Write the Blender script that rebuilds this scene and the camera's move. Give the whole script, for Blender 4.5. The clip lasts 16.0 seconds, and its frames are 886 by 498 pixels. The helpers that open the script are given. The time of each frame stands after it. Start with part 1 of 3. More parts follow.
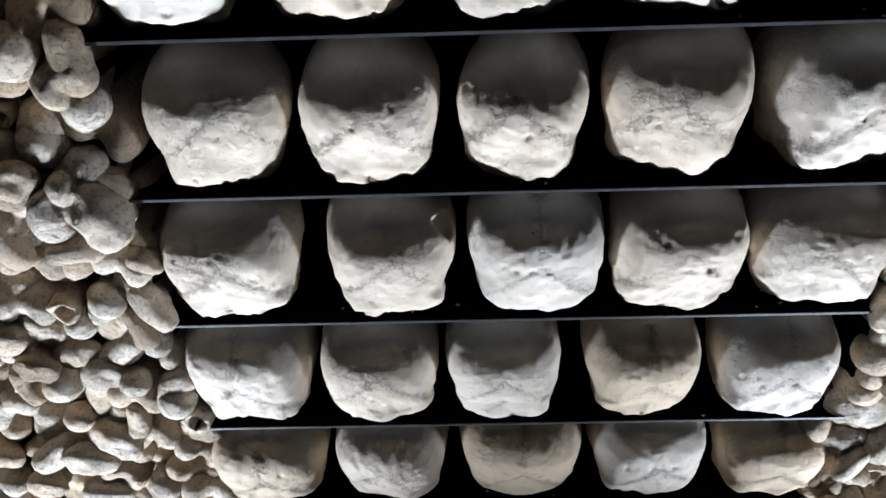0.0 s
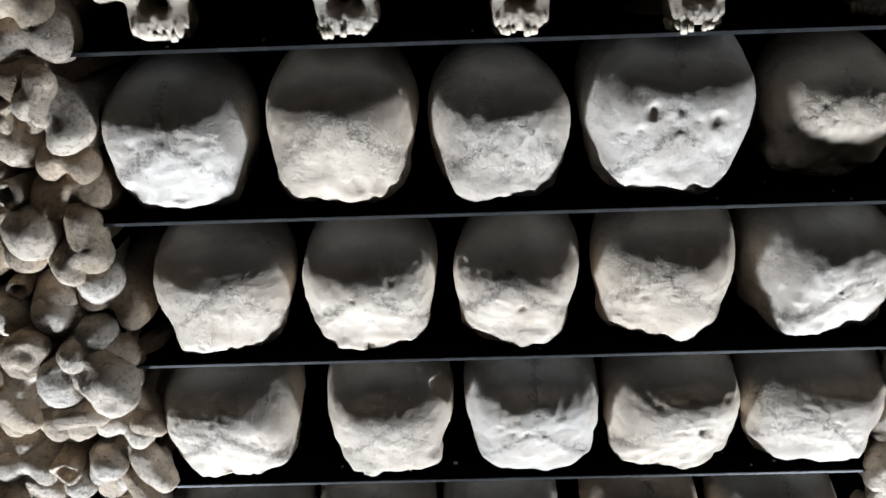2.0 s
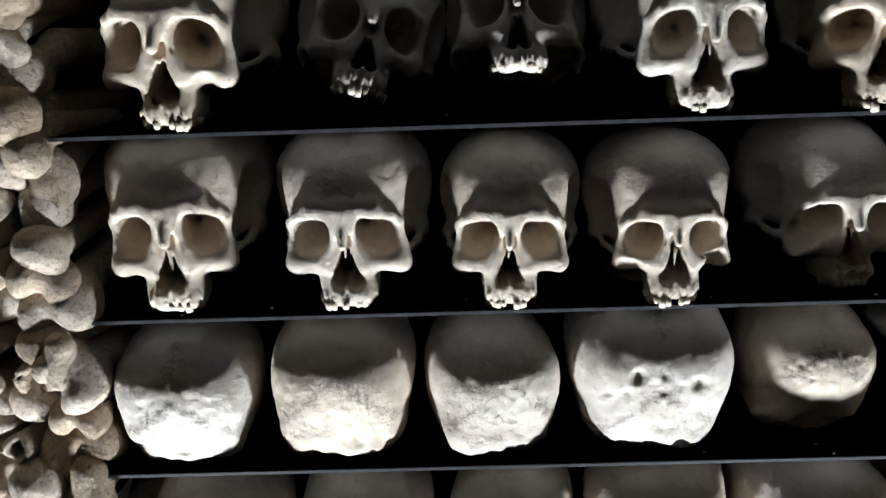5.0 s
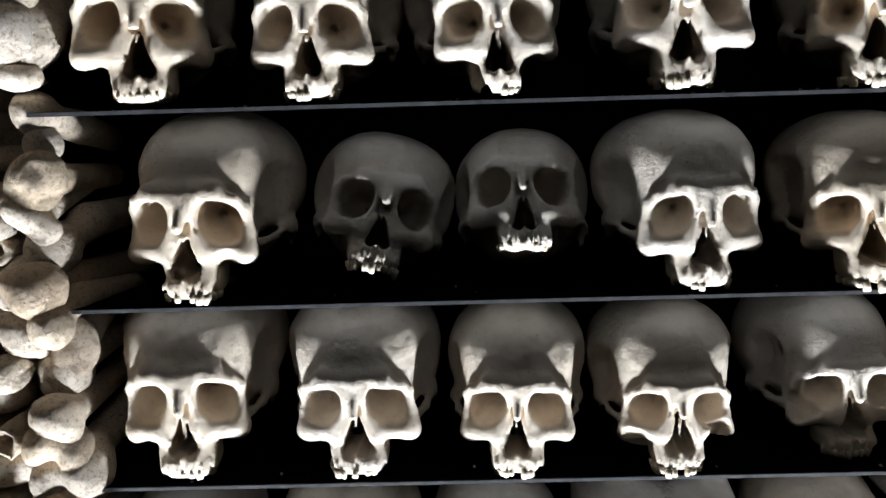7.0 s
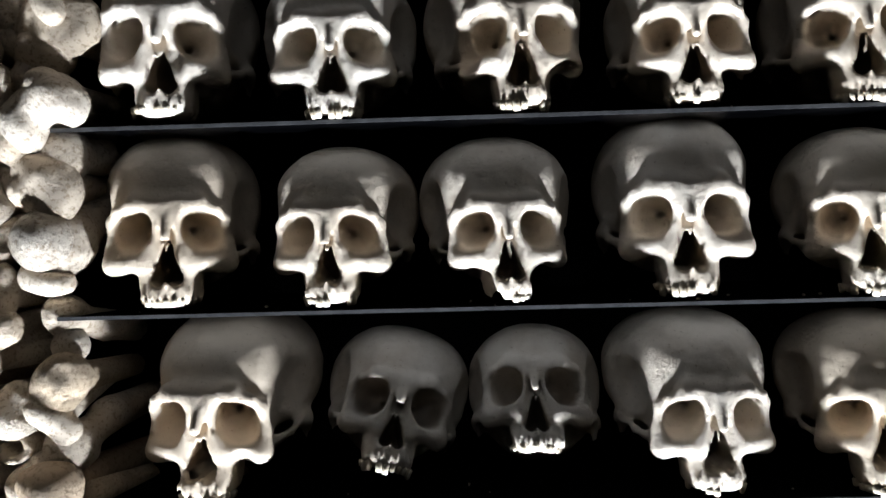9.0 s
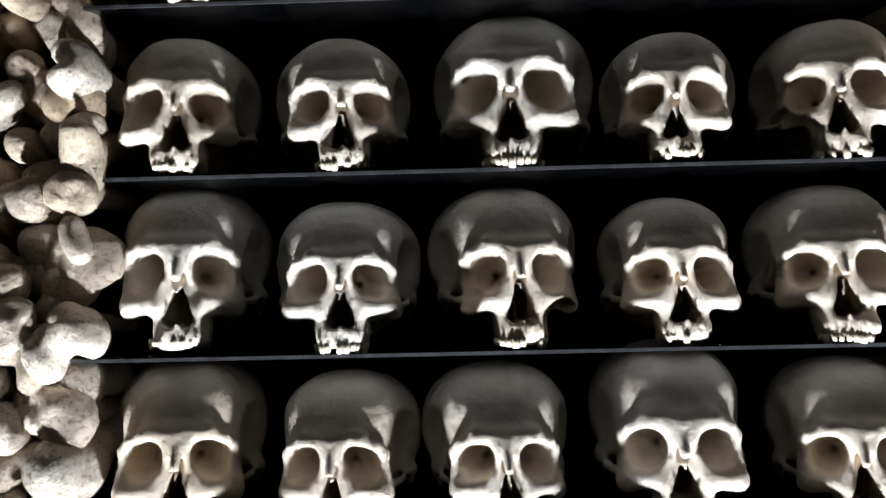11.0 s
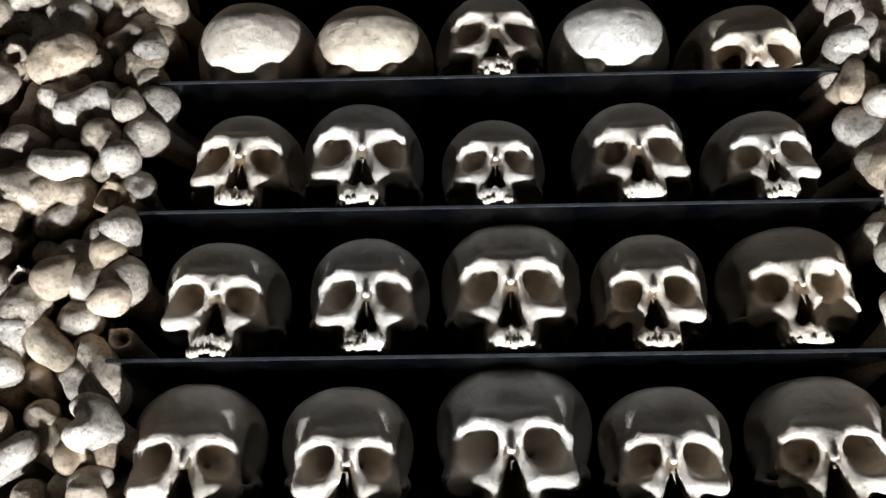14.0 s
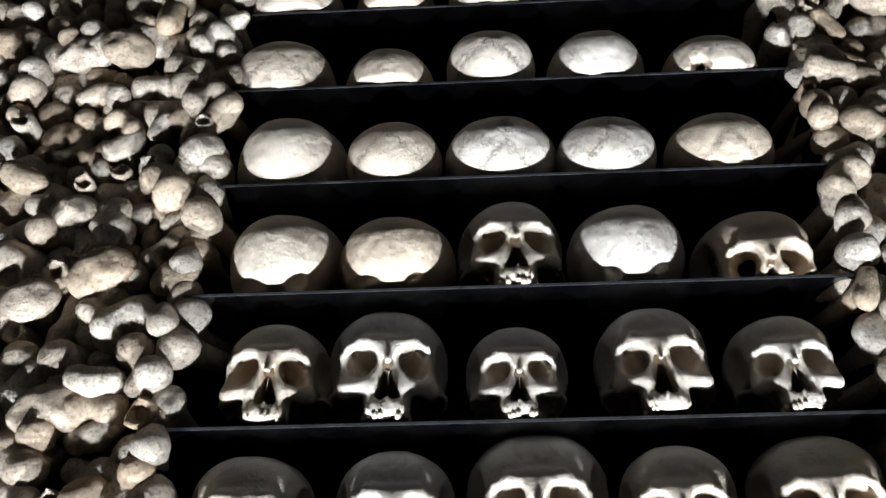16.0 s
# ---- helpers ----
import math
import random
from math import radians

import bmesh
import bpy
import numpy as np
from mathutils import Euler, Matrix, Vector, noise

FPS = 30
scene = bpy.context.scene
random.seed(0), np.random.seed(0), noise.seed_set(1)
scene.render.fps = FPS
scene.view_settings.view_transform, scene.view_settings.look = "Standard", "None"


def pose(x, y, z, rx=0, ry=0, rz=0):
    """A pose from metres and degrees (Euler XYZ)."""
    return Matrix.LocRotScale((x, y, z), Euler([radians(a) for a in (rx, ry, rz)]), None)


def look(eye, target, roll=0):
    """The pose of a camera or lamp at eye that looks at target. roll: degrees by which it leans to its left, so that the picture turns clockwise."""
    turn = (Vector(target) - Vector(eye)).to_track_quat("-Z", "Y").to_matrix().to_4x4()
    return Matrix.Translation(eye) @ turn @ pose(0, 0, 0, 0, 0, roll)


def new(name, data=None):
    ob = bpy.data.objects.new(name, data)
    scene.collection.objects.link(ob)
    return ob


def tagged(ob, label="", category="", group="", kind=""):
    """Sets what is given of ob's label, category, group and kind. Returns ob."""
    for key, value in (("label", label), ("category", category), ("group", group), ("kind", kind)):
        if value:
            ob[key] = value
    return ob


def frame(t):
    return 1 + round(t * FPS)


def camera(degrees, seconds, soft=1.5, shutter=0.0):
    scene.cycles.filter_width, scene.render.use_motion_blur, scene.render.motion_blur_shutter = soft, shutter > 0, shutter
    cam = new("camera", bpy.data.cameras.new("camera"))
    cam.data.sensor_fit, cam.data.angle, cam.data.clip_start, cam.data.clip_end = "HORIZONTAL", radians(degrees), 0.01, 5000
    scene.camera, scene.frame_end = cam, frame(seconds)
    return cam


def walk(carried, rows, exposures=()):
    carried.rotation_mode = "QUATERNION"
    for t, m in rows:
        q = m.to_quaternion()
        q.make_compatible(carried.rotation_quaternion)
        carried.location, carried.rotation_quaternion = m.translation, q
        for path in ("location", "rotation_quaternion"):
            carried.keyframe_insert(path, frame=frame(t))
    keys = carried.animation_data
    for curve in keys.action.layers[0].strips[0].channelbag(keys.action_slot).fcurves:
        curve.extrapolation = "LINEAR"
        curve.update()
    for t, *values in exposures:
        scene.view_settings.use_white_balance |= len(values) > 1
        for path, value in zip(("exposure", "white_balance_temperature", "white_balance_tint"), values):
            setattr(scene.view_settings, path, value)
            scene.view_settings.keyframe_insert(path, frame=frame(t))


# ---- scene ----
cam = camera(58.6, 16.0)
PATH = [
    (0, (-0.006, -0.166, 1.518), (-0.053, 1.445, 0.335), -2.3),
    (0.5, (-0.006, -0.164, 1.531), (-0.059, 1.49, 0.408), -2.4),
    (1, (-0.004, -0.162, 1.543), (-0.052, 1.529, 0.477), -2.3),
    (1.5, (-0.005, -0.16, 1.564), (-0.047, 1.571, 0.562), -2.1),
    (2, (-0.001, -0.161, 1.58), (-0.042, 1.597, 0.627), -2.3),
    (2.5, (0.003, -0.162, 1.595), (-0.03, 1.618, 0.684), -2.1),
    (3, (0.005, -0.162, 1.61), (-0.018, 1.64, 0.743), -1.6),
    (3.5, (0.006, -0.155, 1.624), (-0.012, 1.668, 0.802), -1.7),
    (4, (0.008, -0.155, 1.645), (-0.017, 1.697, 0.89), -1.9),
    (6.5, (0.007, -0.16, 1.728), (-0.032, 1.793, 1.299), -1.9),
    (7, (0.004, -0.163, 1.743), (-0.029, 1.803, 1.38), -1.7),
    (7.5, (0.001, -0.168, 1.759), (-0.037, 1.814, 1.492), -1.7),
    (8, (0.005, -0.167, 1.776), (-0.041, 1.822, 1.574), -1.6),
    (8.5, (0.009, -0.171, 1.79), (-0.051, 1.825, 1.69), -1.7),
    (9, (0.006, -0.174, 1.805), (-0.053, 1.825, 1.762), -1.6),
    (11.5, (0.007, -0.218, 1.929), (-0.041, 1.754, 2.258), -1.2),
    (12, (0.009, -0.225, 1.951), (-0.042, 1.73, 2.371), -1.4),
    (12.5, (0.01, -0.232, 1.962), (-0.031, 1.696, 2.492), -1.1),
    (13, (0.01, -0.24, 1.982), (-0.039, 1.665, 2.588), -0.6),
    (13.5, (0.008, -0.248, 1.996), (-0.033, 1.622, 2.704), -0.4),
    (14, (0.008, -0.264, 2.022), (-0.033, 1.586, 2.78), -0.5),
    (14.5, (0.006, -0.281, 2.039), (-0.036, 1.541, 2.864), -0.6),
    (15, (0.001, -0.294, 2.059), (-0.049, 1.493, 2.956), -0.2),
    (15.5, (0.0, -0.306, 2.077), (-0.062, 1.441, 3.048), -0.4),
    (16, (0.003, -0.317, 2.091), (-0.073, 1.382, 3.142), -0.6),
]
walk(cam, [(t, look(eye, target, roll)) for t, eye, target, roll in PATH], exposures=[(0, -1.25, 6160, 10), (3.5, -1.12, 6420, 10), (4.2, -1.02, 6440, 10), (7, 0.06, 6560, 10), (12.5, 0.42, 6500, 10), (16, 0.62, 6450, 10)])


# ---- light ----
world = bpy.data.worlds.new("chamber_air")
scene.world = world
world.use_nodes = True
world.node_tree.nodes["Background"].inputs[0].default_value = (0.9, 0.95, 1.0, 1)
world.node_tree.nodes["Background"].inputs[1].default_value = 0.01


# weak cool fill lamp added behind the viewer; no window is known there
fill_light = bpy.data.lights.new("added_fill_lamp", "AREA")
fill_light.shape, fill_light.size, fill_light.size_y, fill_light.energy, fill_light.color = "RECTANGLE", 1.1, 0.45, 0.5, (0.86, 0.93, 1.0)
fill_light.spread = radians(84)
new("added_fill_lamp", fill_light).matrix_world = look((0.1, -2.62, 3.6), (0.05, 0.46, 0.3))


def floor_spot(x, y, z, aim, power, size, angle):
    lamp = bpy.data.lights.new("floor_spot_light", "SPOT")
    lamp.energy, lamp.spot_size, lamp.spot_blend, lamp.shadow_soft_size = power, radians(angle), 1.0, size
    lamp.color = (0.80, 0.885, 1.0)
    ob = new("floor_spot_light", lamp)
    ob.matrix_world = look((x, y, z), aim)
    return ob


KEY = 400
floor_spot(-0.72, -0.03, 0.12, (0.05, 0.46, 3.2), KEY, 0.075, 95)
floor_spot(0.83, -0.03, 0.12, (0.05, 0.46, 3.2), KEY, 0.075, 95)


# ---- materials ----
def material(name, rough=0.6, metal=0.0):
    mat = bpy.data.materials.new(name)
    mat.use_nodes = True
    nt = mat.node_tree
    bsdf = nt.nodes["Principled BSDF"]
    bsdf.inputs["Roughness"].default_value, bsdf.inputs["Metallic"].default_value = rough, metal
    return mat, nt, bsdf


def value(nt, op, a, b=None, c=None):
    n = nt.nodes.new("ShaderNodeMath")
    n.operation = op
    for slot, v in zip(n.inputs, (a, b, c)):
        if v is None:
            continue
        if isinstance(v, (int, float)):
            slot.default_value = v
        else:
            nt.links.new(v, slot)
    return n.outputs[0]


def noise_of(nt, vector, scale, detail=4.0, rough=0.55):
    n = nt.nodes.new("ShaderNodeTexNoise")
    n.inputs["Scale"].default_value, n.inputs["Detail"].default_value, n.inputs["Roughness"].default_value = scale, detail, rough
    nt.links.new(vector, n.inputs["Vector"])
    return n.outputs["Fac"]


def ramp(nt, fac, stops):
    n = nt.nodes.new("ShaderNodeValToRGB")
    while len(n.color_ramp.elements) < len(stops):
        n.color_ramp.elements.new(0.5)
    for e, (p, col) in zip(n.color_ramp.elements, stops):
        e.position, e.color = p, (*col, 1)
    nt.links.new(fac, n.inputs[0])
    return n.outputs[0]


def mix(nt, fac, a, b, kind="MIX"):
    n = nt.nodes.new("ShaderNodeMixRGB")
    n.blend_type = kind
    for slot, v in zip(n.inputs, (fac, a, b)):
        if isinstance(v, (int, float)):
            slot.default_value = v
        elif isinstance(v, tuple):
            slot.default_value = (*v, 1)
        else:
            nt.links.new(v, slot)
    return n.outputs[0]


def bump(nt, bsdf, height, strength, distance):
    n = nt.nodes.new("ShaderNodeBump")
    n.inputs["Strength"].default_value, n.inputs["Distance"].default_value = strength, distance
    nt.links.new(height, n.inputs["Height"])
    nt.links.new(n.outputs[0], bsdf.inputs["Normal"])


def placed(nt):
    """Object coordinates, shifted by a random amount for each object."""
    tc, info = nt.nodes.new("ShaderNodeTexCoord"), nt.nodes.new("ShaderNodeObjectInfo")
    add = nt.nodes.new("ShaderNodeVectorMath")
    mul = value(nt, "MULTIPLY", info.outputs["Random"], 7.3)
    nt.links.new(tc.outputs["Object"], add.inputs[0])
    nt.links.new(mul, add.inputs[1])
    return tc.outputs["Object"], add.outputs[0], info.outputs["Random"]


def bone_material(name, sutures, tones, pits=0.58, relief=0.0028):
    mat, nt, bsdf = material(name, 0.5)
    bsdf.inputs["Specular IOR Level"].default_value = 0.35
    own, moved, rand = placed(nt)
    tone = ramp(nt, rand, tones)
    stain = noise_of(nt, moved, 22, 5, 0.6)
    base = mix(nt, ramp(nt, stain, [(0.45, (0, 0, 0)), (0.75, (0.75, 0.75, 0.75))]), tone, (0.42, 0.33, 0.24))
    speck = noise_of(nt, moved, 260, 4, 0.65)
    base = mix(nt, ramp(nt, speck, [(pits, (0, 0, 0)), (pits + 0.13, (0.75, 0.75, 0.75))]), base, (0.26, 0.18, 0.11))
    rough_patch = ramp(nt, noise_of(nt, moved, 14, 3), [(0.42, (0, 0, 0)), (0.66, (1, 1, 1))])
    grain = value(nt, "MULTIPLY_ADD", value(nt, "MULTIPLY", noise_of(nt, moved, 150, 6, 0.7), rough_patch), 1.2, value(nt, "MULTIPLY", noise_of(nt, moved, 60, 4), 0.35))
    fine = value(nt, "MULTIPLY", noise_of(nt, moved, 400, 5, 0.75), value(nt, "MULTIPLY_ADD", rough_patch, 0.5, 0.12))
    grain = value(nt, "ADD", grain, fine)
    if sutures:
        sep = nt.nodes.new("ShaderNodeSeparateXYZ")
        nt.links.new(own, sep.inputs[0])
        x, y, z = sep.outputs
        zig = value(nt, "MULTIPLY", value(nt, "SUBTRACT", noise_of(nt, moved, 190, 3, 0.75), 0.5), 0.040)
        drop = value(nt, "MULTIPLY", rand, 0.022)
        lamb = value(nt, "ABSOLUTE", value(nt, "ADD", value(nt, "ADD", value(nt, "MULTIPLY_ADD", value(nt, "ABSOLUTE", x), 0.95, value(nt, "SUBTRACT", z, 0.104)), drop), zig))
        back = value(nt, "GREATER_THAN", y, 0.12)
        sag = value(nt, "ADD", value(nt, "ABSOLUTE", value(nt, "ADD", x, zig)), value(nt, "ADD", value(nt, "LESS_THAN", z, 0.10), value(nt, "LESS_THAN", rand, 0.72)))
        line = value(nt, "MULTIPLY", value(nt, "LESS_THAN", value(nt, "MINIMUM", lamb, sag), 0.0022), back)
        line = value(nt, "MULTIPLY", line, ramp(nt, noise_of(nt, moved, 30, 2), [(0.34, (0, 0, 0)), (0.46, (1, 1, 1))]))
        # a rugged, toothed band along the seams
        near = value(nt, "MULTIPLY", value(nt, "MAXIMUM", value(nt, "MULTIPLY_ADD", value(nt, "MINIMUM", lamb, sag), -75.0, 1.0), 0.0), back)
        near = value(nt, "MULTIPLY", near, ramp(nt, noise_of(nt, moved, 20, 3), [(0.42, (0, 0, 0)), (0.60, (1, 1, 1))]))
        teeth_noise = noise_of(nt, moved, 240, 5, 0.8)
        grain = value(nt, "ADD", grain, value(nt, "MULTIPLY", value(nt, "MULTIPLY", near, value(nt, "SUBTRACT", teeth_noise, 0.5)), 3.0))
        base = mix(nt, value(nt, "MULTIPLY", near, ramp(nt, teeth_noise, [(0.52, (0, 0, 0)), (0.66, (0.5, 0.5, 0.5))])), base, (0.22, 0.15, 0.09))
        base = mix(nt, value(nt, "MULTIPLY", line, 0.3), base, (0.06, 0.04, 0.03))
        grain = value(nt, "SUBTRACT", grain, value(nt, "MULTIPLY", line, 1.2))
    nt.links.new(base, bsdf.inputs["Base Color"])
    nt.links.new(ramp(nt, noise_of(nt, moved, 40, 3), [(0.3, (0.5, 0.5, 0.5)), (0.7, (0.8, 0.8, 0.8))]), bsdf.inputs["Roughness"])
    grain = value(nt, "SUBTRACT", grain, value(nt, "MULTIPLY", value(nt, "GREATER_THAN", speck, pits + 0.04), 0.4))
    bump(nt, bsdf, grain, 1.0, relief)
    return mat


def plain_material(name, dark, light, rough, scale, depth, metal=0.0, gloss=0.5):
    mat, nt, bsdf = material(name, rough, metal)
    bsdf.inputs["Specular IOR Level"].default_value = gloss
    own, moved, rand = placed(nt)
    n = noise_of(nt, moved, scale, 6, 0.6)
    fine = noise_of(nt, moved, scale * 9, 4, 0.6)
    base = ramp(nt, value(nt, "MULTIPLY_ADD", fine, 0.35, value(nt, "MULTIPLY", n, 0.65)), [(0.3, dark), (0.7, light)])
    nt.links.new(base, bsdf.inputs["Base Color"])
    bump(nt, bsdf, value(nt, "ADD", n, fine), 0.5, depth)
    return mat


BONE = bone_material("old_skull_bone", True, [(0.0, (0.63, 0.52, 0.395)), (0.45, (0.67, 0.575, 0.465)), (0.8, (0.65, 0.58, 0.495)), (1.0, (0.58, 0.445, 0.30))], 0.62, 0.0034)
BONE_END = bone_material("old_long_bone", False, [(0.0, (0.47, 0.34, 0.22)), (0.35, (0.62, 0.52, 0.405)), (0.7, (0.67, 0.59, 0.49)), (1.0, (0.52, 0.40, 0.27))], 0.52, 0.0062)
TOOTH = plain_material("old_tooth_enamel", (0.45, 0.33, 0.20), (0.78, 0.72, 0.60), 0.3, 120, 0.0004)
SHELF = plain_material("black_painted_steel", (0.0006, 0.0006, 0.0008), (0.0014, 0.0014, 0.0017), 0.7, 30, 0.0002, gloss=0.02)
GLOSS = plain_material("black_gloss_underside", (0.0006, 0.0006, 0.0008), (0.0014, 0.0014, 0.0017), 0.13, 30, 0.00001, gloss=1.0)
GLOSS.node_tree.nodes["Principled BSDF"].inputs["IOR"].default_value = 1.62
EDGE = plain_material("worn_steel_edge", (0.018, 0.018, 0.019), (0.065, 0.065, 0.067), 0.5, 60, 0.0002, gloss=0.2)
CLOTH = plain_material("black_backing", (0.004, 0.004, 0.004), (0.008, 0.008, 0.008), 0.95, 80, 0.0004)
STONE = plain_material("old_plaster", (0.030, 0.025, 0.020), (0.070, 0.060, 0.050), 0.9, 3, 0.01)
FLOOR = plain_material("stone_floor", (0.030, 0.027, 0.024), (0.075, 0.066, 0.056), 0.7, 4, 0.004)


# ---- shape tools ----
def net(field, origin, cell):
    """Verts and quads of the surface where field, sampled on a grid, is zero."""
    shape = np.array(field.shape) - 1
    total, count = np.zeros((*shape, 3), np.float32), np.zeros(shape, np.float32)
    inside = field < 0

    def cut(array, start):
        return array[tuple(slice(s, s + n) for s, n in zip(start, shape))]

    for axis in range(3):
        b, c = (axis + 1) % 3, (axis + 2) % 3
        for i in (0, 1):
            for j in (0, 1):
                a0, a1 = [0, 0, 0], [0, 0, 0]
                a0[b] = a1[b] = i
                a0[c] = a1[c] = j
                a1[axis] = 1
                f0, f1 = cut(field, a0), cut(field, a1)
                cross = cut(inside, a0) != cut(inside, a1)
                t = np.where(cross, f0 / np.where(cross, f0 - f1, 1), 0)
                count += cross
                total[..., b] += cross * i
                total[..., c] += cross * j
                total[..., axis] += t
    live = count > 0
    index = np.full(shape, -1)
    index[live] = np.arange(live.sum())
    verts = (np.argwhere(live) + total[live] / count[live][:, None]) * cell + origin
    quads = []
    for axis in range(3):
        b, c = (axis + 1) % 3, (axis + 2) % 3
        lo, hi = [slice(0, None)] * 3, [slice(0, None)] * 3
        lo[axis], hi[axis] = slice(0, -1), slice(1, None)
        cross = inside[tuple(lo)] != inside[tuple(hi)]
        at = np.argwhere(cross)
        at = at[(at[:, b] > 0) & (at[:, c] > 0) & (at[:, b] < shape[b]) & (at[:, c] < shape[c])]
        flip = ~inside[tuple(lo)][tuple(at.T)]
        ring = []
        for db, dc in ((1, 1), (0, 1), (0, 0), (1, 0)):
            cellpos = at.copy()
            cellpos[:, b] -= db
            cellpos[:, c] -= dc
            ring.append(index[tuple(cellpos.T)])
        q = np.stack(ring, 1)
        q[flip] = q[flip][:, ::-1]
        quads.append(q)
    return verts, np.concatenate(quads)


def mesh_from(name, verts, quads, mat):
    me = bpy.data.meshes.new(name)
    me.vertices.add(len(verts))
    me.vertices.foreach_set("co", np.asarray(verts, np.float32).ravel())
    me.loops.add(quads.size)
    me.loops.foreach_set("vertex_index", quads.ravel().astype(np.int32))
    me.polygons.add(len(quads))
    me.polygons.foreach_set("loop_start", np.arange(0, quads.size, 4, dtype=np.int32))
    me.polygons.foreach_set("use_smooth", np.ones(len(quads), bool))
    me.update(calc_edges=True)
    me.materials.append(mat)
    return me


def graded(lo, hi, cell, fine):
    """Steps from lo to hi: as small as cell between the two ends of fine, growing away from it."""
    steps = [fine[0]]
    step = cell
    while steps[-1] < fine[1]:
        steps.append(steps[-1] + cell)
    while steps[-1] < hi:
        step = min(step * 1.3, cell * 5)
        steps.append(steps[-1] + step)
    step = cell
    while steps[0] > lo:
        step = min(step * 1.3, cell * 5)
        steps.insert(0, steps[0] - step)
    return np.array(steps, np.float32)


def surface(axes, field):
    """The zero surface of field on graded axes."""
    verts, quads = net(field, np.zeros(3), 1.0)
    for n, steps in enumerate(axes):
        verts[:, n] = np.interp(verts[:, n], np.arange(len(steps)), steps)
    return verts, quads


def ellipsoid(p, c, r):
    q = [(a - b) for a, b in zip(p, c)]
    k0 = np.sqrt(sum((a / s) ** 2 for a, s in zip(q, r))) + 1e-6
    k1 = np.sqrt(sum((a / s**2) ** 2 for a, s in zip(q, r))) + 1e-6
    return k0 * (k0 - 1) / k1


def squarish(p, c, r, e):
    k = sum((np.abs(a - b) / s) ** e for a, b, s in zip(p, c, r)) ** (1 / e)
    return (k - 1) * min(r)


def rod(p, a, b, r0, r1=None):
    r1 = r0 if r1 is None else r1
    d = [v - u for u, v in zip(a, b)]
    long = sum(v * v for v in d)
    t = np.clip(sum((q - u) * v for q, u, v in zip(p, a, d)) / long, 0, 1)
    return np.sqrt(sum((q - u - t * v) ** 2 for q, u, v in zip(p, a, d))) - (r0 + (r1 - r0) * t)


def join(a, b, k):
    h = np.clip(0.5 + 0.5 * (b - a) / k, 0, 1)
    return b + (a - b) * h - k * h * (1 - h)


def carve(a, b, k):
    return -join(-a, b, k)


def lumps(p, rng, wave, count=7):
    out = 0
    for _ in range(count):
        d = rng.normal(size=3)
        d *= 2 * np.pi / (wave * rng.uniform(0.7, 1.5) * np.linalg.norm(d))
        out = out + np.sin(p[0] * d[0] + p[1] * d[1] + p[2] * d[2] + rng.uniform(0, 6.28))
    return out / count


def part(name, data, parent, label=""):
    ob = new(name, data)
    ob.parent = parent
    return tagged(ob, label)


def box(bm, lo, hi, bevel=0.0):
    r = bmesh.ops.create_cube(bm, size=1)
    bmesh.ops.scale(bm, vec=[b - a for a, b in zip(lo, hi)], verts=r["verts"])
    bmesh.ops.translate(bm, vec=[(a + b) / 2 for a, b in zip(lo, hi)], verts=r["verts"])
    if bevel:
        bmesh.ops.bevel(bm, geom=list({e for v in r["verts"] for e in v.link_edges}), offset=bevel, segments=2, affect="EDGES")


def slab(name, lo, hi, mat, bevel=0.0):
    bm = bmesh.new()
    box(bm, lo, hi, bevel)
    me = bpy.data.meshes.new(name)
    bm.to_mesh(me)
    bm.free()
    me.materials.append(mat)
    return new(name, me)


# ---- the chamber ----
WEST, EAST, FRONT, BACK, TOP = -1.6, 1.7, -2.6, 0.78, 6.0
tagged(slab("floor", (WEST, FRONT, -0.1), (EAST, BACK, 0), FLOOR), "worn stone floor of a dim vault", "floor", kind="structure")
tagged(slab("ceiling", (WEST, FRONT, TOP), (EAST, BACK, TOP + 0.1), STONE), "plastered ceiling above the bone stacks", "ceiling", kind="structure")
tagged(slab("wall_north", (WEST, BACK, -0.1), (EAST, BACK + 0.1, TOP + 0.1), STONE), "rough plaster wall behind the bones", "wall", kind="structure")
# unseen wall, with a made-up opening that houses the added fill lamp
FILL_GAP = (-0.55, 0.75, 3.2, 4.0)
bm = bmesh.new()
for lo, hi in (((WEST, -0.1), (EAST, FILL_GAP[2])), ((WEST, FILL_GAP[3]), (EAST, TOP + 0.1)), ((WEST, FILL_GAP[2]), (FILL_GAP[0], FILL_GAP[3])), ((FILL_GAP[1], FILL_GAP[2]), (EAST, FILL_GAP[3]))):
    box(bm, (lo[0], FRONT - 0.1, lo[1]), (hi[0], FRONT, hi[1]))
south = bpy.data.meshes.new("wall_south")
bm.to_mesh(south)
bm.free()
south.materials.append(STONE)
tagged(new("wall_south", south), "unseen rough plaster wall with an opening added for the fill lamp", "wall", kind="structure")
tagged(slab("wall_west", (WEST - 0.1, FRONT - 0.1, -0.1), (WEST, BACK + 0.1, TOP + 0.1), STONE), "rough plaster wall", "wall", kind="structure")
tagged(slab("wall_east", (EAST, FRONT - 0.1, -0.1), (EAST + 0.1, BACK + 0.1, TOP + 0.1), STONE), "rough plaster wall", "wall", kind="structure")

# ---- the shelf rack ----
EDGE_Y, LEFT, RIGHT, DEEP = 0.455, -0.327, 0.432, 0.665
THICK = 0.003
SHELF_TOPS = (0.657, 0.808, 0.969, 1.1265, 1.2805, 1.430, 1.586, 1.7445, 1.897, 2.053, 2.210, 2.3635, 2.519, 2.672, 2.829, 2.976, 3.132)


def shelf_top(k):
    return SHELF_TOPS[k]


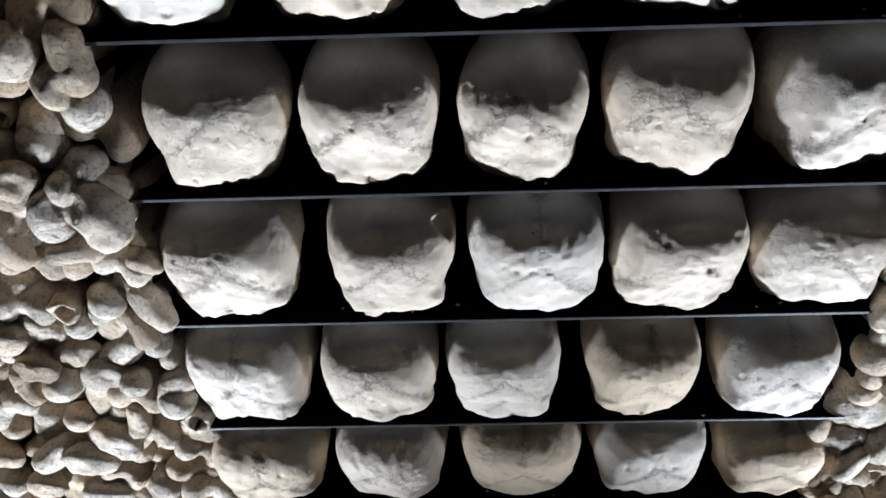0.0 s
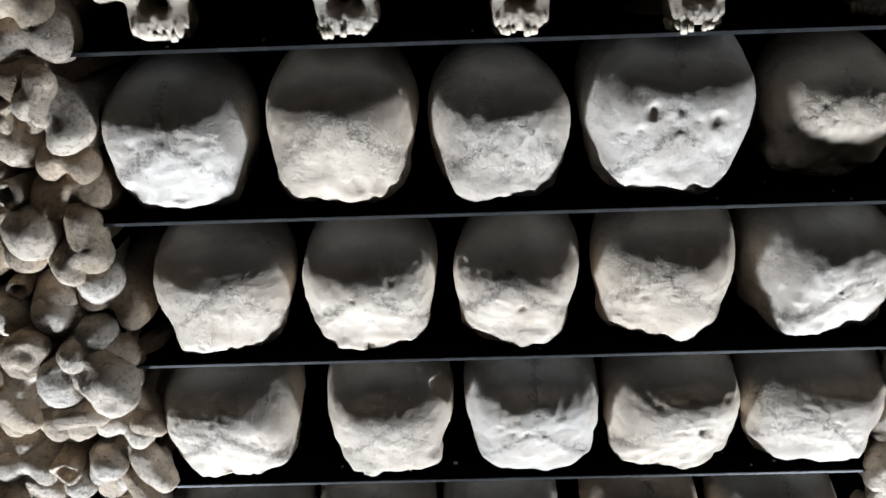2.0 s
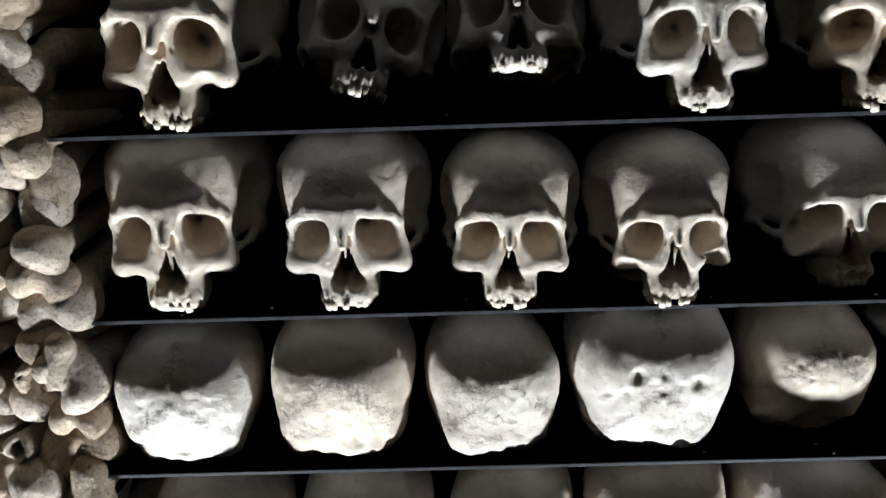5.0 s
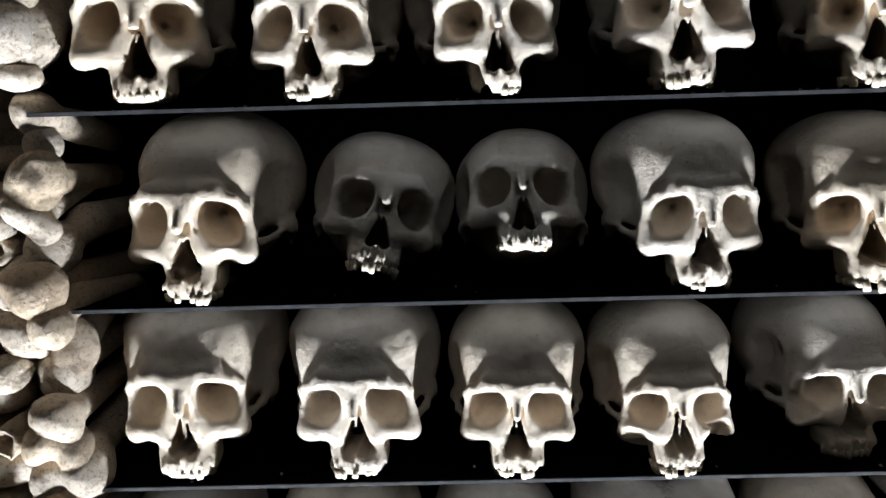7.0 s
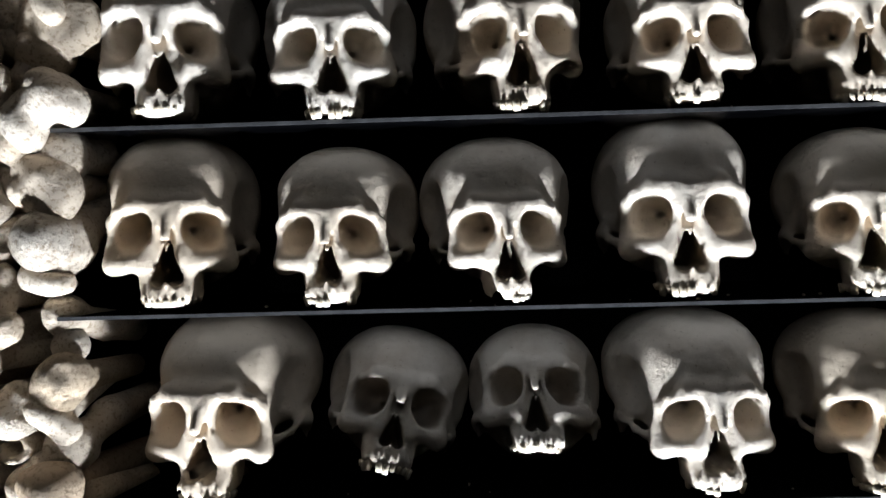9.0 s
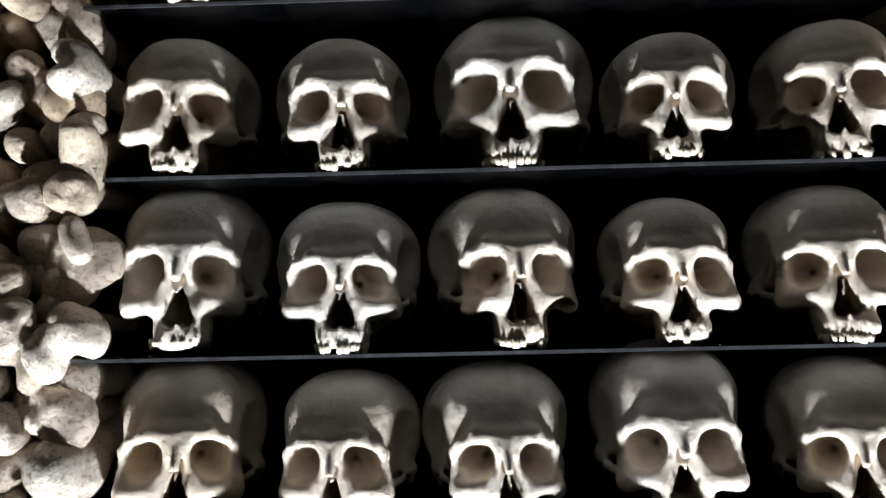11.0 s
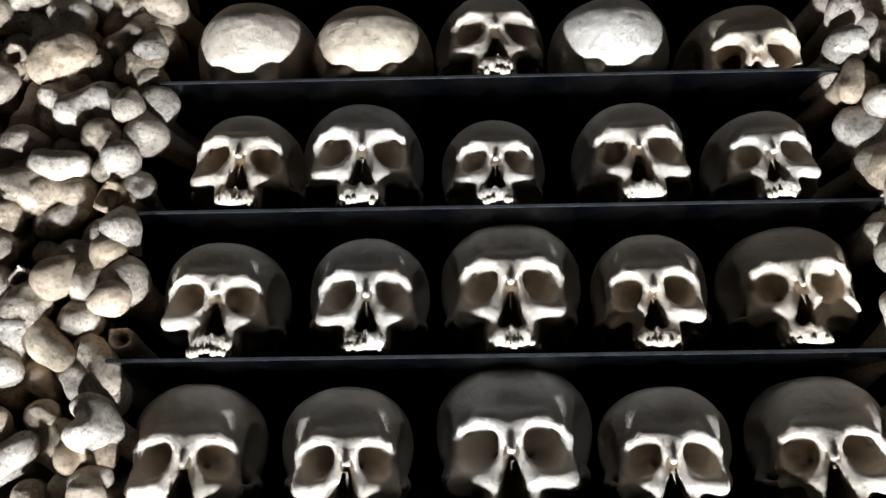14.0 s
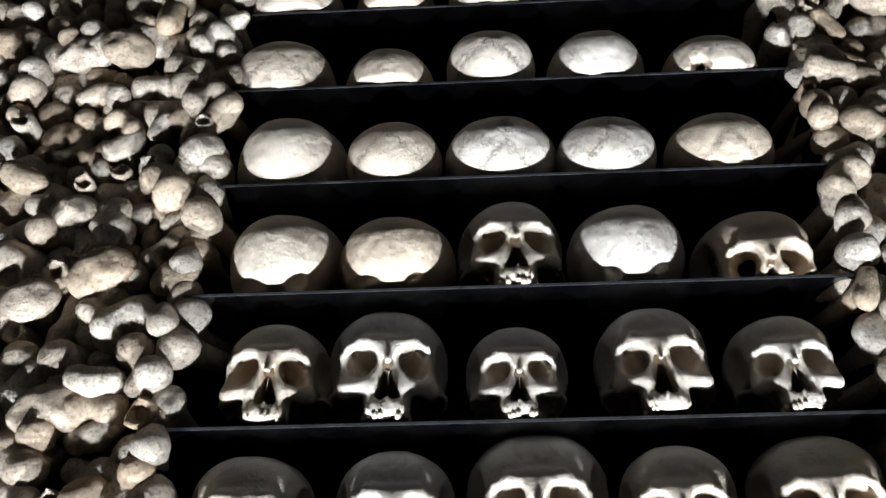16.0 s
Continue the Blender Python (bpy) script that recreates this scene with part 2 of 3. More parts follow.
rack = tagged(new("shelf_rack"), "tall black steel rack with many open shelves of skulls", "shelf rack")
for k in range(17):
    z = shelf_top(k)
    board = slab("shelf", (LEFT, EDGE_Y + 0.0013, z - THICK), (RIGHT, DEEP, z), SHELF, 0.0008)
    board.data.materials.append(GLOSS)
    for f in board.data.polygons:
        f.material_index = 1 if f.normal.z < -0.9 else 0
    board.parent = rack
    lip = slab("front_edge", (LEFT, EDGE_Y, z - THICK), (RIGHT, EDGE_Y + 0.0012, z + 0.0003), EDGE, 0.0003)
    lip.parent = board
    tagged(lip, "thin worn metal edge")
for x0 in (LEFT - 0.005, RIGHT + 0.001):
    slab("side_panel", (x0, EDGE_Y + 0.018, 0.0), (x0 + 0.004, DEEP, 3.3), SHELF, 0.0008).parent = rack
slab("back_panel", (LEFT, DEEP + 0.001, 0.0), (RIGHT, DEEP + 0.012, 3.3), CLOTH).parent = rack
slab("plinth", (LEFT, EDGE_Y + 0.03, 0.0), (RIGHT, DEEP, SHELF_TOPS[0] - 0.1), SHELF, 0.003).parent = rack


# ---- skulls ----
CELL = 0.0023


def skull_field(p, rng, kind, harm, level):
    """A skull without its jaw; its face looks along -y, teeth near z = 0. harm: balls (x, y, z, r) broken away."""
    x, y, z = p
    lean, narrow, short = rng.normal(0, 0.025), rng.uniform(0.97, 1.05), rng.uniform(0.95, 1.04)
    x = x * (1 + (narrow - 1) * np.clip((0.09 - z) / 0.06, 0, 1)) + lean * np.clip(0.08 - z, 0, 0.1)
    z = np.where(z < 0.085, 0.085 - (0.085 - z) * short, z)
    p = (x, y, z)
    mx = np.abs(x)
    m = (mx, y, z)
    wide, tall, fore = rng.uniform(0.95, 1.06), rng.uniform(0.96, 1.04), rng.uniform(-0.002, 0.003)
    if kind == "dome":
        d = squarish(p, (0, 0.112, 0.092), (0.070 * wide, 0.068, 0.060 * tall), rng.uniform(2.05, 2.3))
        return broken(p, rng, d, level, wide, harm, 0.044)
    parietal = squarish(p, (0, 0.115, 0.090), (0.070 * wide, 0.064, 0.058 * tall), 2.3)
    frontal = squarish(p, (0, 0.0685 + fore, 0.088), (0.0555 * wide, 0.0545, 0.054 * tall), 2.25)
    vault = join(parietal, frontal, 0.030)
    if kind == "back":
        vault = join(squarish(p, (0, 0.115, 0.083), (0.069 * wide, 0.064, 0.051 * tall), 2.3), frontal, 0.030)
        low = rng.uniform(0.000, 0.008)
        vault = join(vault, squarish(p, (0, 0.112, 0.062), (0.0620 * wide, 0.0640, 0.062 - low), 3.7), 0.012)
    d = vault
    if kind == "cap":
        return broken(p, rng, d, level, wide, harm)
    if kind == "back":
        d = chipped(p, rng, join(d, ellipsoid(p, (0, 0.085, 0.030), (0.036, 0.050, 0.029)), 0.015), harm)
        d = carve(d, rod(p, (rng.uniform(-0.01, 0.01), 0.20, -0.004), (0.0, 0.12, 0.004), rng.uniform(0.006, 0.014)), 0.006)
        low_part = np.clip((0.075 - z) / 0.04, 0, 1)
        d = d + (0.0022 * lumps(p, rng, 0.020) + 0.0050 * lumps(p, rng, 0.045)) * low_part
        d = d + 0.0065 * np.clip(lumps(p, rng, 0.020, 9) * 2.2 - 0.4, 0, 1) * np.clip((0.034 - z) / 0.012, 0, 1)
        # the rough, pitted field round the back of the head
        middle = np.exp(-(((x - rng.uniform(-0.015, 0.015)) / 0.034) ** 2 + ((z - rng.uniform(0.074, 0.088)) / 0.013) ** 2)) * np.clip((y - 0.12) / 0.03, 0, 1)
        patch = np.clip(2.5 * lumps(p, rng, 0.05) + 0.25, 0, 1) * np.clip((y - 0.12) / 0.03, 0, 1)
        pits = np.clip(lumps(p, rng, 0.010, 10) * 2.0 - 0.2, 0, 1)
        return d + 0.0014 * lumps(p, rng, 0.008, 12) * patch + 0.0036 * pits * middle
    brow = rng.uniform(0.0044, 0.0064)
    d = join(d, rod(m, (0.007, 0.0135, 0.0845), (0.027, 0.0130, 0.0900), brow, brow * 0.75), 0.013)
    rim = [(0.010, 0.0135, 0.0790), (0.027, 0.0120, 0.0835), (0.040, 0.0165, 0.0805), (0.0468, 0.0255, 0.0725), (0.0475, 0.0290, 0.0560)]
    for n, (a, b) in enumerate(zip(rim, rim[1:])):
        d = join(d, rod(m, a, b, 0.0032), 0.010 if n < 2 else 0.006)
    d = join(d, np.sqrt(x**2 + (y - 0.017) ** 2 + (z - 0.083) ** 2) - 0.008, 0.012)
    d = join(d, squarish(m, (0.0440, 0.043, 0.064), (0.0048, 0.019, 0.015), 3.0), 0.004)
    d = join(d, squarish(m, (0.0350, 0.041, 0.046), (0.0110, 0.016, 0.010), 2.6), 0.004)
    d = join(d, rod(m, (0.0462, 0.0290, 0.0500), (0.0445, 0.0260, 0.0375), 0.0062, 0.0092), 0.006)
    d = join(d, rod(m, (0.0445, 0.0260, 0.0375), (0.022, 0.0165, 0.0395), 0.0090, 0.0082), 0.007)
    d = join(d, rod(m, (0.046, 0.036, 0.040), (0.058, 0.060, 0.044), 0.0042, 0.0030), 0.005)
    d = join(d, rod(m, (0.058, 0.060, 0.044), (0.062, 0.088, 0.052), 0.0030, 0.0036), 0.005)
    d = join(d, squarish(p, (0, 0.0305, 0.034), (0.0255, 0.0235, 0.027), 2.4), 0.008)
    d = join(d, squarish(p, (0, 0.0265, 0.014), (rng.uniform(0.0232, 0.0258), 0.0255, 0.0140), 2.9), 0.006)
    d = join(d, rod(p, (0, 0.0125, 0.082), (0, 0.0005, rng.uniform(0.057, 0.062)), 0.0060, 0.0040), 0.006)
    d = join(d, rod(m, (0.009, 0.0135, 0.079), (0.0150, 0.0105, 0.036), 0.0050, 0.0052), 0.005)
    d = join(d, ellipsoid(p, (0, 0.10, 0.036), (0.040, 0.045, 0.022)), 0.02)
    d = join(d, rod(m, (0.056, 0.092, 0.045), (0.052, 0.095, 0.026), 0.012, 0.007), 0.012)
    # below the cheekbones, the temples, behind the cheeks
    d = carve(d, squarish(m, (0.0475, 0.020, 0.0085), (0.0222, 0.038, rng.uniform(0.0165, 0.0195)), 3.2), 0.0022)
    d = carve(d, ellipsoid(m, (0.0755, 0.060, 0.080), (0.0272, 0.035, 0.036)), 0.0028)
    d = carve(d, ellipsoid(m, (0.047, 0.078, 0.028), (0.016, 0.025, 0.021)), 0.006)
    # hollows of the upper jaw, a vessel hole under each eye, the roots of the teeth
    d = carve(d, ellipsoid(m, (0.0235, 0.0035, 0.0225), (0.0085, 0.0070, 0.0075)), 0.004)
    d = carve(d, np.sqrt((mx - 0.0265) ** 2 + (y - 0.0085) ** 2 + (z - 0.0360) ** 2) - 0.0019, 0.001)
    d = d - 0.0009 * np.sin(x * 2 * np.pi / 0.0074) * np.clip(1 - np.abs(z - 0.011) / 0.009, 0, 1)
    tilt, eye = rng.uniform(0.06, 0.26), rng.uniform(0.0164, 0.0182)
    deep = 1 + 5 * np.clip(y - 0.014, 0, 0.05)
    ex, ez = (mx - 0.0288 + 0.22 * (y - 0.012)) * deep, (z - 0.0632 + tilt * (mx - 0.028)) * deep
    d = carve(d, squarish((ex, y, ez), (0, 0.010, 0), (rng.uniform(0.0178, 0.0192), 0.050, eye), 2.3), 0.0010)
    # clefts deep in the sockets
    d = carve(d, rod(m, (0.0180, 0.046, 0.066), (0.0290, 0.040, 0.0700), 0.0030, 0.0020), 0.001)
    d = carve(d, rod(m, (0.0185, 0.046, 0.058), (0.0260, 0.041, 0.0535), 0.0026, 0.0018), 0.001)
    d = carve(d, rod(m, (0.0150, 0.046, 0.0635), (0.0120, 0.070, 0.0640), 0.0036), 0.001)
    low, flare = rng.uniform(0.024, 0.027), rng.uniform(0.0050, 0.0066)
    hole = rod((mx, 0 * y, z), (0, 0, rng.uniform(0.050, 0.055)), (flare, 0, low), 0.0036, 0.0066)
    d = carve(d, np.maximum(hole, y - 0.100), 0.0008)
    d = carve(d, ellipsoid(p, (0, 0.062, 0.042), (0.015, 0.036, 0.020)), 0.001)
    tip = rng.choice([0.048, 0.044, 0.036])
    d = np.minimum(d, rod(p, (0, 0.013, 0.053), (rng.uniform(-0.002, 0.002), 0.010, tip), 0.0020, 0.0011))
    d = join(d, rod(p, (0, 0.008, low - 0.007), (0, 0.000, low - 0.004), 0.002, 0.001), 0.003)
    d = carve(d, ellipsoid(p, (0, 0.044, 0.0), (0.017, 0.032, 0.014)), 0.002)
    if kind == "brow":
        return broken(p, rng, d, level, wide, harm)
    return chipped(p, rng, d, harm)


def chipped(p, rng, d, harm):
    x, y, z = p
    for bx, by, bz, br in harm:
        d = carve(d, np.sqrt((x - bx) ** 2 + (y - by) ** 2 + (z - bz) ** 2) - br + br * 0.35 * lumps(p, rng, br * 1.6), 0.002)
    return d + 0.0012 * lumps(p, rng, 0.06) + 0.0007 * lumps(p, rng, 0.016)


def broken(p, rng, d, level, wide, harm, hollow=0.046):
    """What is left of a skull above a ragged break."""
    d = np.maximum(d, -squarish(p, (0, 0.098, 0.092), (0.054 * wide, 0.056, hollow), 2.2))
    d = np.maximum(d, level + 0.004 * lumps(p, rng, 0.035) + 0.0015 * lumps(p, rng, 0.010) - p[2])
    return chipped(p, rng, d, harm)


def tooth_mesh(wide, tall):
    bm = bmesh.new()
    box(bm, (-wide / 2, -0.0035, -tall), (wide / 2, 0.0035, 0.004))
    for v in bm.verts:
        if v.co.z < 0:
            v.co.x *= 0.86
            v.co.y *= 0.5
        else:
            v.co.x *= 0.72
    bmesh.ops.bevel(bm, geom=bm.edges[:], offset=0.0007, segments=2, affect="EDGES")
    me = bpy.data.meshes.new("tooth")
    bm.to_mesh(me)
    bm.free()
    me.materials.append(TOOTH)
    for f in me.polygons:
        f.use_smooth = True
    return me


TEETH = [tooth_mesh(0.0076, 0.0050), tooth_mesh(0.0062, 0.0036), tooth_mesh(0.0068, 0.0060), tooth_mesh(0.0072, 0.0022), tooth_mesh(0.0048, 0.0030)]
seed_count = [100]


def skull(k, x, size, kind="face", yaw=0.0, pitch=0.0, roll=0.0, back=0.0, harm=(), teeth=0.68, level=0.056, label=""):
    """A skull on shelf k. size: how wide it is against a usual one; back: how far behind the shelf's edge."""
    seed_count[0] += 1
    size *= 0.97 if 5 <= k <= 7 else 0.93 if 8 <= k <= 11 else 1.0
    rng = np.random.default_rng(seed_count[0])
    lo, hi = (-0.084, -0.012, -0.004), (0.084, 0.190, 0.158)
    cell = CELL * ((1.0 if k < 10 else 1.12 if k < 12 else 1.3) if abs(yaw) < 90 else 1.15 if k < 9 else 1.45)
    shown = (0.115, hi[1]) if abs(yaw) > 90 else (lo[1], 0.055)
    axes = [graded(lo[0], hi[0], cell, (-0.056, 0.056) if kind == "face" else (lo[0], hi[0])), graded(lo[1], hi[1], cell, shown), graded(lo[2], hi[2], cell, (lo[2], 0.1 if kind == "face" else 0.12))]
    field = skull_field(np.meshgrid(*axes, indexing="ij"), rng, kind, harm, level)
    verts, quads = surface(axes, field)
    me = mesh_from("skull", verts * size, quads, BONE)
    has = kind == "face"
    ob = new("skull", None if has else me)
    if has:
        me.name = "cranium"
        part("cranium", me, ob)
    if kind == "back":
        pitch += rng.uniform(-11, -5)
    turn = Euler([radians(pitch), radians(roll), radians(yaw)]).to_matrix()
    spun = (verts * size) @ np.array(turn).T
    half = abs(yaw) > 90 or kind in ("cap", "dome")
    back -= 0.012 if kind in ("cap", "brow", "dome") or k <= 2 else 0.005 if kind == "back" else 0
    dx = (spun[:, 0].min() + spun[:, 0].max()) / 2 if half else (turn @ Vector((0, 0.02 * size, 0.05 * size))).x
    place = Vector((x - dx, EDGE_Y - 0.008 + back - spun[:, 1].min(), shelf_top(k) + 0.001 - spun[:, 2].min()))
    if has:
        place.z += 0.0035 * size
    ob.matrix_world = Matrix.Translation(place) @ turn.to_4x4()
    if has:
        for n in range(-6, 7):
            if rng.random() > teeth:
                continue
            a = radians(n * 15.5)
            tx, ty = 0.0222 * math.sin(a), 0.0265 - 0.0238 * max(math.cos(a), 0.0) ** 0.75
            if any((tx - h[0]) ** 2 + (ty - h[1]) ** 2 + (0.01 - h[2]) ** 2 < h[3] ** 2 for h in harm):
                continue
            t = part("tooth", TEETH[int(rng.integers(5))], ob)
            t.matrix_local = Matrix.Diagonal((size, size, size, 1)) @ pose(tx, ty, 0.0035, rng.uniform(-8, 8), rng.uniform(-8, 8), math.degrees(a))
    return tagged(ob, label or LABELS[kind], "skull", "skulls on the rack")


LABELS = {
    "face": "pale old human skull facing out, jawless, on black shelf",
    "back": "pale old skull showing its back, on black shelf",
    "dome": "pale rounded skullcap resting on black shelf",
    "cap": "pale rounded skullcap resting on black shelf",
    "brow": "broken skull with brow and upper eye sockets, on shelf",
}


def row(k, xs, sizes, kinds, yaws=(0, 0, 0, 0, 0), extra=None):
    for n in range(5):
        skull(k, xs[n], sizes[n], kinds if isinstance(kinds, str) else kinds[n], yaws[n], **((extra or {}).get(n, {})))


row(0, (-0.253, -0.098, 0.062, 0.218, 0.372), (1.03, 1.02, 1.04, 1.05, 0.96), "back", (182, 172, 180, 186, 178))
row(1, (-0.252, -0.103, 0.038, 0.195, 0.346), (1.03, 0.94, 0.95, 0.95, 0.97), "back", (176, 182, 180, 184, 179))
row(2, (-0.243, -0.078, 0.070, 0.215, 0.359), (0.99, 1.0, 0.98, 0.96, 1.0), "back", (180, 184, 180, 178, 168), {1: {"harm": [(-0.056, 0.140, 0.112, 0.015)]}})
row(3, (-0.228, -0.087, 0.054, 0.195, 0.344), (0.92, 0.93, 0.88, 1.0, 0.95), "back", (190, 180, 170, 168, 196))
row(4, (-0.242, -0.099, 0.036, 0.180, 0.332), (0.9, 0.96, 0.87, 1.03, 0.86), "back", (180, 180, 190, 180, 176), {4: {"back": 0.03}, 3: {"harm": [(-0.022, 0.186, 0.100, 0.009), (-0.012, 0.188, 0.092, 0.009), (0.000, 0.188, 0.098, 0.010), (0.010, 0.188, 0.088, 0.009), (0.022, 0.186, 0.096, 0.010), (-0.030, 0.182, 0.088, 0.008)]}})
row(5, (-0.230, -0.085, 0.052, 0.187, 0.339), (1.05, 0.99, 0.93, 0.91, 0.92), "face", (3, -1, -4, -1, 4), {0: {"teeth": 0.5}, 3: {"harm": [(0.04, 0.015, 0.035, 0.014), (-0.042, 0.012, 0.03, 0.013)]}, 4: {"back": 0.02, "harm": [(-0.045, 0.02, 0.05, 0.016)]}})
row(6, (-0.214, -0.058, 0.060, 0.204, 0.339), (1.06, 0.93, 0.9, 0.98, 0.97), "face", (-6, 4, -4, 4, -12), {0: {"harm": [(-0.02, 0.02, 0.012, 0.012), (0.035, 0.01, 0.03, 0.01), (0.032, 0.040, 0.134, 0.005)]}, 1: {"back": 0.017, "roll": 14, "pitch": -18, "harm": [(0.0, 0.0, 0.05, 0.012)]}, 2: {"back": 0.013, "pitch": -27}, 4: {"harm": [(0.03, 0.01, 0.06, 0.022)]}})
row(7, (-0.238, -0.106, 0.038, 0.184, 0.330), (1.0, 0.92, 0.95, 1.04, 0.95), "face", (10, -4, 4, -5, -14), {2: {"harm": [(-0.025, 0.015, 0.012, 0.018), (0.03, 0.02, 0.014, 0.017)]}})
row(8, (-0.240, -0.099, 0.053, 0.191, 0.326), (1.10, 1.0, 1.07, 0.96, 1.04), "face", (8, 3, 6, -4, -12), {0: {"harm": [(0.012, 0.0, 0.045, 0.012)]}, 2: {"harm": [(-0.046, 0.022, 0.052, 0.020), (0.036, 0.014, 0.022, 0.017)]}})
row(9, (-0.244, -0.098, 0.053, 0.196, 0.338), (1.02, 1.0, 1.19, 0.95, 1.04), "face", (9, 7, -5, -9, -16), {1: {"harm": [(-0.012, 0.0, 0.03, 0.014)]}, 4: {"harm": [(-0.042, 0.02, 0.035, 0.018)]}})
row(10, (-0.232, -0.084, 0.059, 0.196, 0.338), (1.0, 0.98, 1.12, 0.96, 1.04), "face", (8, 4, -3, -10, -12), {0: {"harm": [(0.0, 0.0, 0.045, 0.016)]}, 3: {"harm": [(-0.035, 0.015, 0.03, 0.02)]}, 4: {"harm": [(0.03, 0.015, 0.03, 0.024)]}})
row(11, (-0.221, -0.093, 0.048, 0.196, 0.332), (0.98, 1.12, 0.88, 1.02, 0.9), "face", (6, 6, 0, -6, -10))
NOTCHES = [(-0.030, 0.016, 0.050, 0.020), (0.030, 0.016, 0.050, 0.020)]
row(12, (-0.227, -0.090, 0.052, 0.188, 0.334), (1.06, 0.98, 0.98, 1.03, 0.98), ("cap", "cap", "face", "cap", "brow"), (2, 0, 2, -6, -6), {
    0: {"level": 0.042, "pitch": 15, "harm": NOTCHES, "label": "pale skullcap broken off at the brow, on black shelf"},
    1: {"level": 0.036, "pitch": 12, "harm": NOTCHES, "label": "pale upper skull with open eye sockets, on black shelf"},
    3: {"level": 0.042, "pitch": 14, "roll": -4, "harm": [*NOTCHES, (0.0, 0.015, 0.040, 0.012)], "label": "broken pale skullcap tilted on black shelf"},
    4: {"level": 0.046, "pitch": 6, "harm": [(-0.026, 0.01, 0.050, 0.018)]}})
row(13, (-0.235, -0.095, 0.043, 0.176, 0.320), (1.10, 0.92, 1.0, 0.88, 0.92), ("cap", "dome", "dome", "dome", "dome"), (6, 175, 184, 182, 178), {
    0: {"level": 0.046, "pitch": 12, "harm": [(-0.03, 0.02, 0.050, 0.010)]}, 1: {"level": 0.044, "pitch": -6, "harm": [(0.0, 0.17, 0.046, 0.008)]}, 2: {"level": 0.046, "pitch": -8}, 3: {"level": 0.050, "pitch": -8}, 4: {"level": 0.046, "pitch": -4, "harm": [(0.022, 0.168, 0.048, 0.012), (-0.022, 0.168, 0.048, 0.012)]}})
row(14, (-0.252, -0.105, 0.036, 0.184, 0.332), (1.0, 0.94, 0.88, 0.98, 0.92), ("cap", "cap", "dome", "cap", "cap"), (180, 4, 178, -6, 186), {
    0: {"level": 0.054, "pitch": -6}, 1: {"level": 0.076, "pitch": 12}, 2: {"level": 0.044, "pitch": -8}, 3: {"level": 0.060, "pitch": 14}, 4: {"level": 0.074, "pitch": -6, "harm": [(0.03, 0.16, 0.078, 0.014)]}})
row(15, (-0.245, -0.100, 0.040, 0.185, 0.330), (0.92, 0.88, 0.84, 0.88, 0.84), "cap", (180, 4, 178, -6, 186))


# ---- stacked long bones beside the rack ----
def bone_field(p, rng, kind):
    x, y, z = p
    if kind == "femur":
        r = rng.uniform(0.021, 0.024)
        d = np.sqrt(x**2 + (y - r) ** 2 + z**2) - r
        d = join(d, rod(p, (0, r, 0), (0.022, 0.062, -0.012), 0.0145), 0.006)
        d = join(d, rod(p, (0.022, 0.062, -0.012), (0.012, 0.13, -0.006), 0.016, 0.014), 0.01)
        return carve(d, np.sqrt((x - 0.004) ** 2 + (y - 0.0) ** 2 + (z - 0.004) ** 2) - 0.004, 0.003)
    if kind == "knee_bone":
        a = rng.uniform(0.018, 0.022)
        d = ellipsoid((np.abs(x), y, z), (a, 0.026, 0), (0.0165, 0.027, 0.024))
        d = join(d, ellipsoid(p, (0, 0.03, 0.01), (0.026, 0.022, 0.012)), 0.012)
        d = join(d, rod(p, (0, 0.035, 0.006), (0, 0.13, 0.004), 0.020, 0.014), 0.016)
        return carve(d, rod(p, (0, -0.01, -0.022), (0, 0.03, -0.018), 0.0085), 0.006)
    if kind == "shin_bone":
        d = squarish(p, (0, 0.014, 0), (0.036, 0.014, 0.024), 2.4)
        d = join(d, rod(p, (0, 0.02, 0.004), (0, 0.13, 0.002), 0.020, 0.012), 0.018)
        d = carve(d, np.sqrt(x**2 + (y - 0.0) ** 2 + (z + 0.03) ** 2) - 0.016, 0.006)
        return carve(d, ellipsoid((np.abs(x), y, z), (0.017, -0.006, 0.0), (0.012, 0.009, 0.014)), 0.004)
    if kind == "upper_arm_bone":
        d = np.sqrt(x**2 + (y - 0.021) ** 2 + z**2) - 0.021
        d = join(d, np.sqrt((x - 0.018) ** 2 + (y - 0.022) ** 2 + (z - 0.006) ** 2) - 0.012, 0.005)
        return join(d, rod(p, (0.004, 0.03, 0), (0.006, 0.13, 0), 0.016, 0.011), 0.014)
    if kind == "broken_bone":
        r = rng.uniform(0.015, 0.021)
        d = rod(p, (0, -0.02, 0), (0.004, 0.14, 0.004), r, 0.013)
        d = np.maximum(d, -rod(p, (0, -0.03, 0), (0.002, 0.06, 0.002), r * 0.68, 0.006))
        return np.maximum(d, 0.010 + 0.012 * lumps(p, rng, 0.03) - y)
    d = rod(p, (-0.020, 0.014, 0), (0.020, 0.014, 0.003), 0.011, 0.0135)
    d = carve(d, np.sqrt((x - 0.002) ** 2 + (y + 0.008) ** 2 + z**2) - 0.010, 0.004)
    d = join(d, np.sqrt((x + 0.018) ** 2 + (y - 0.012) ** 2 + (z - 0.008) ** 2) - 0.012, 0.006)
    return join(d, rod(p, (0, 0.02, 0.002), (0, 0.13, 0), 0.014, 0.010), 0.016)


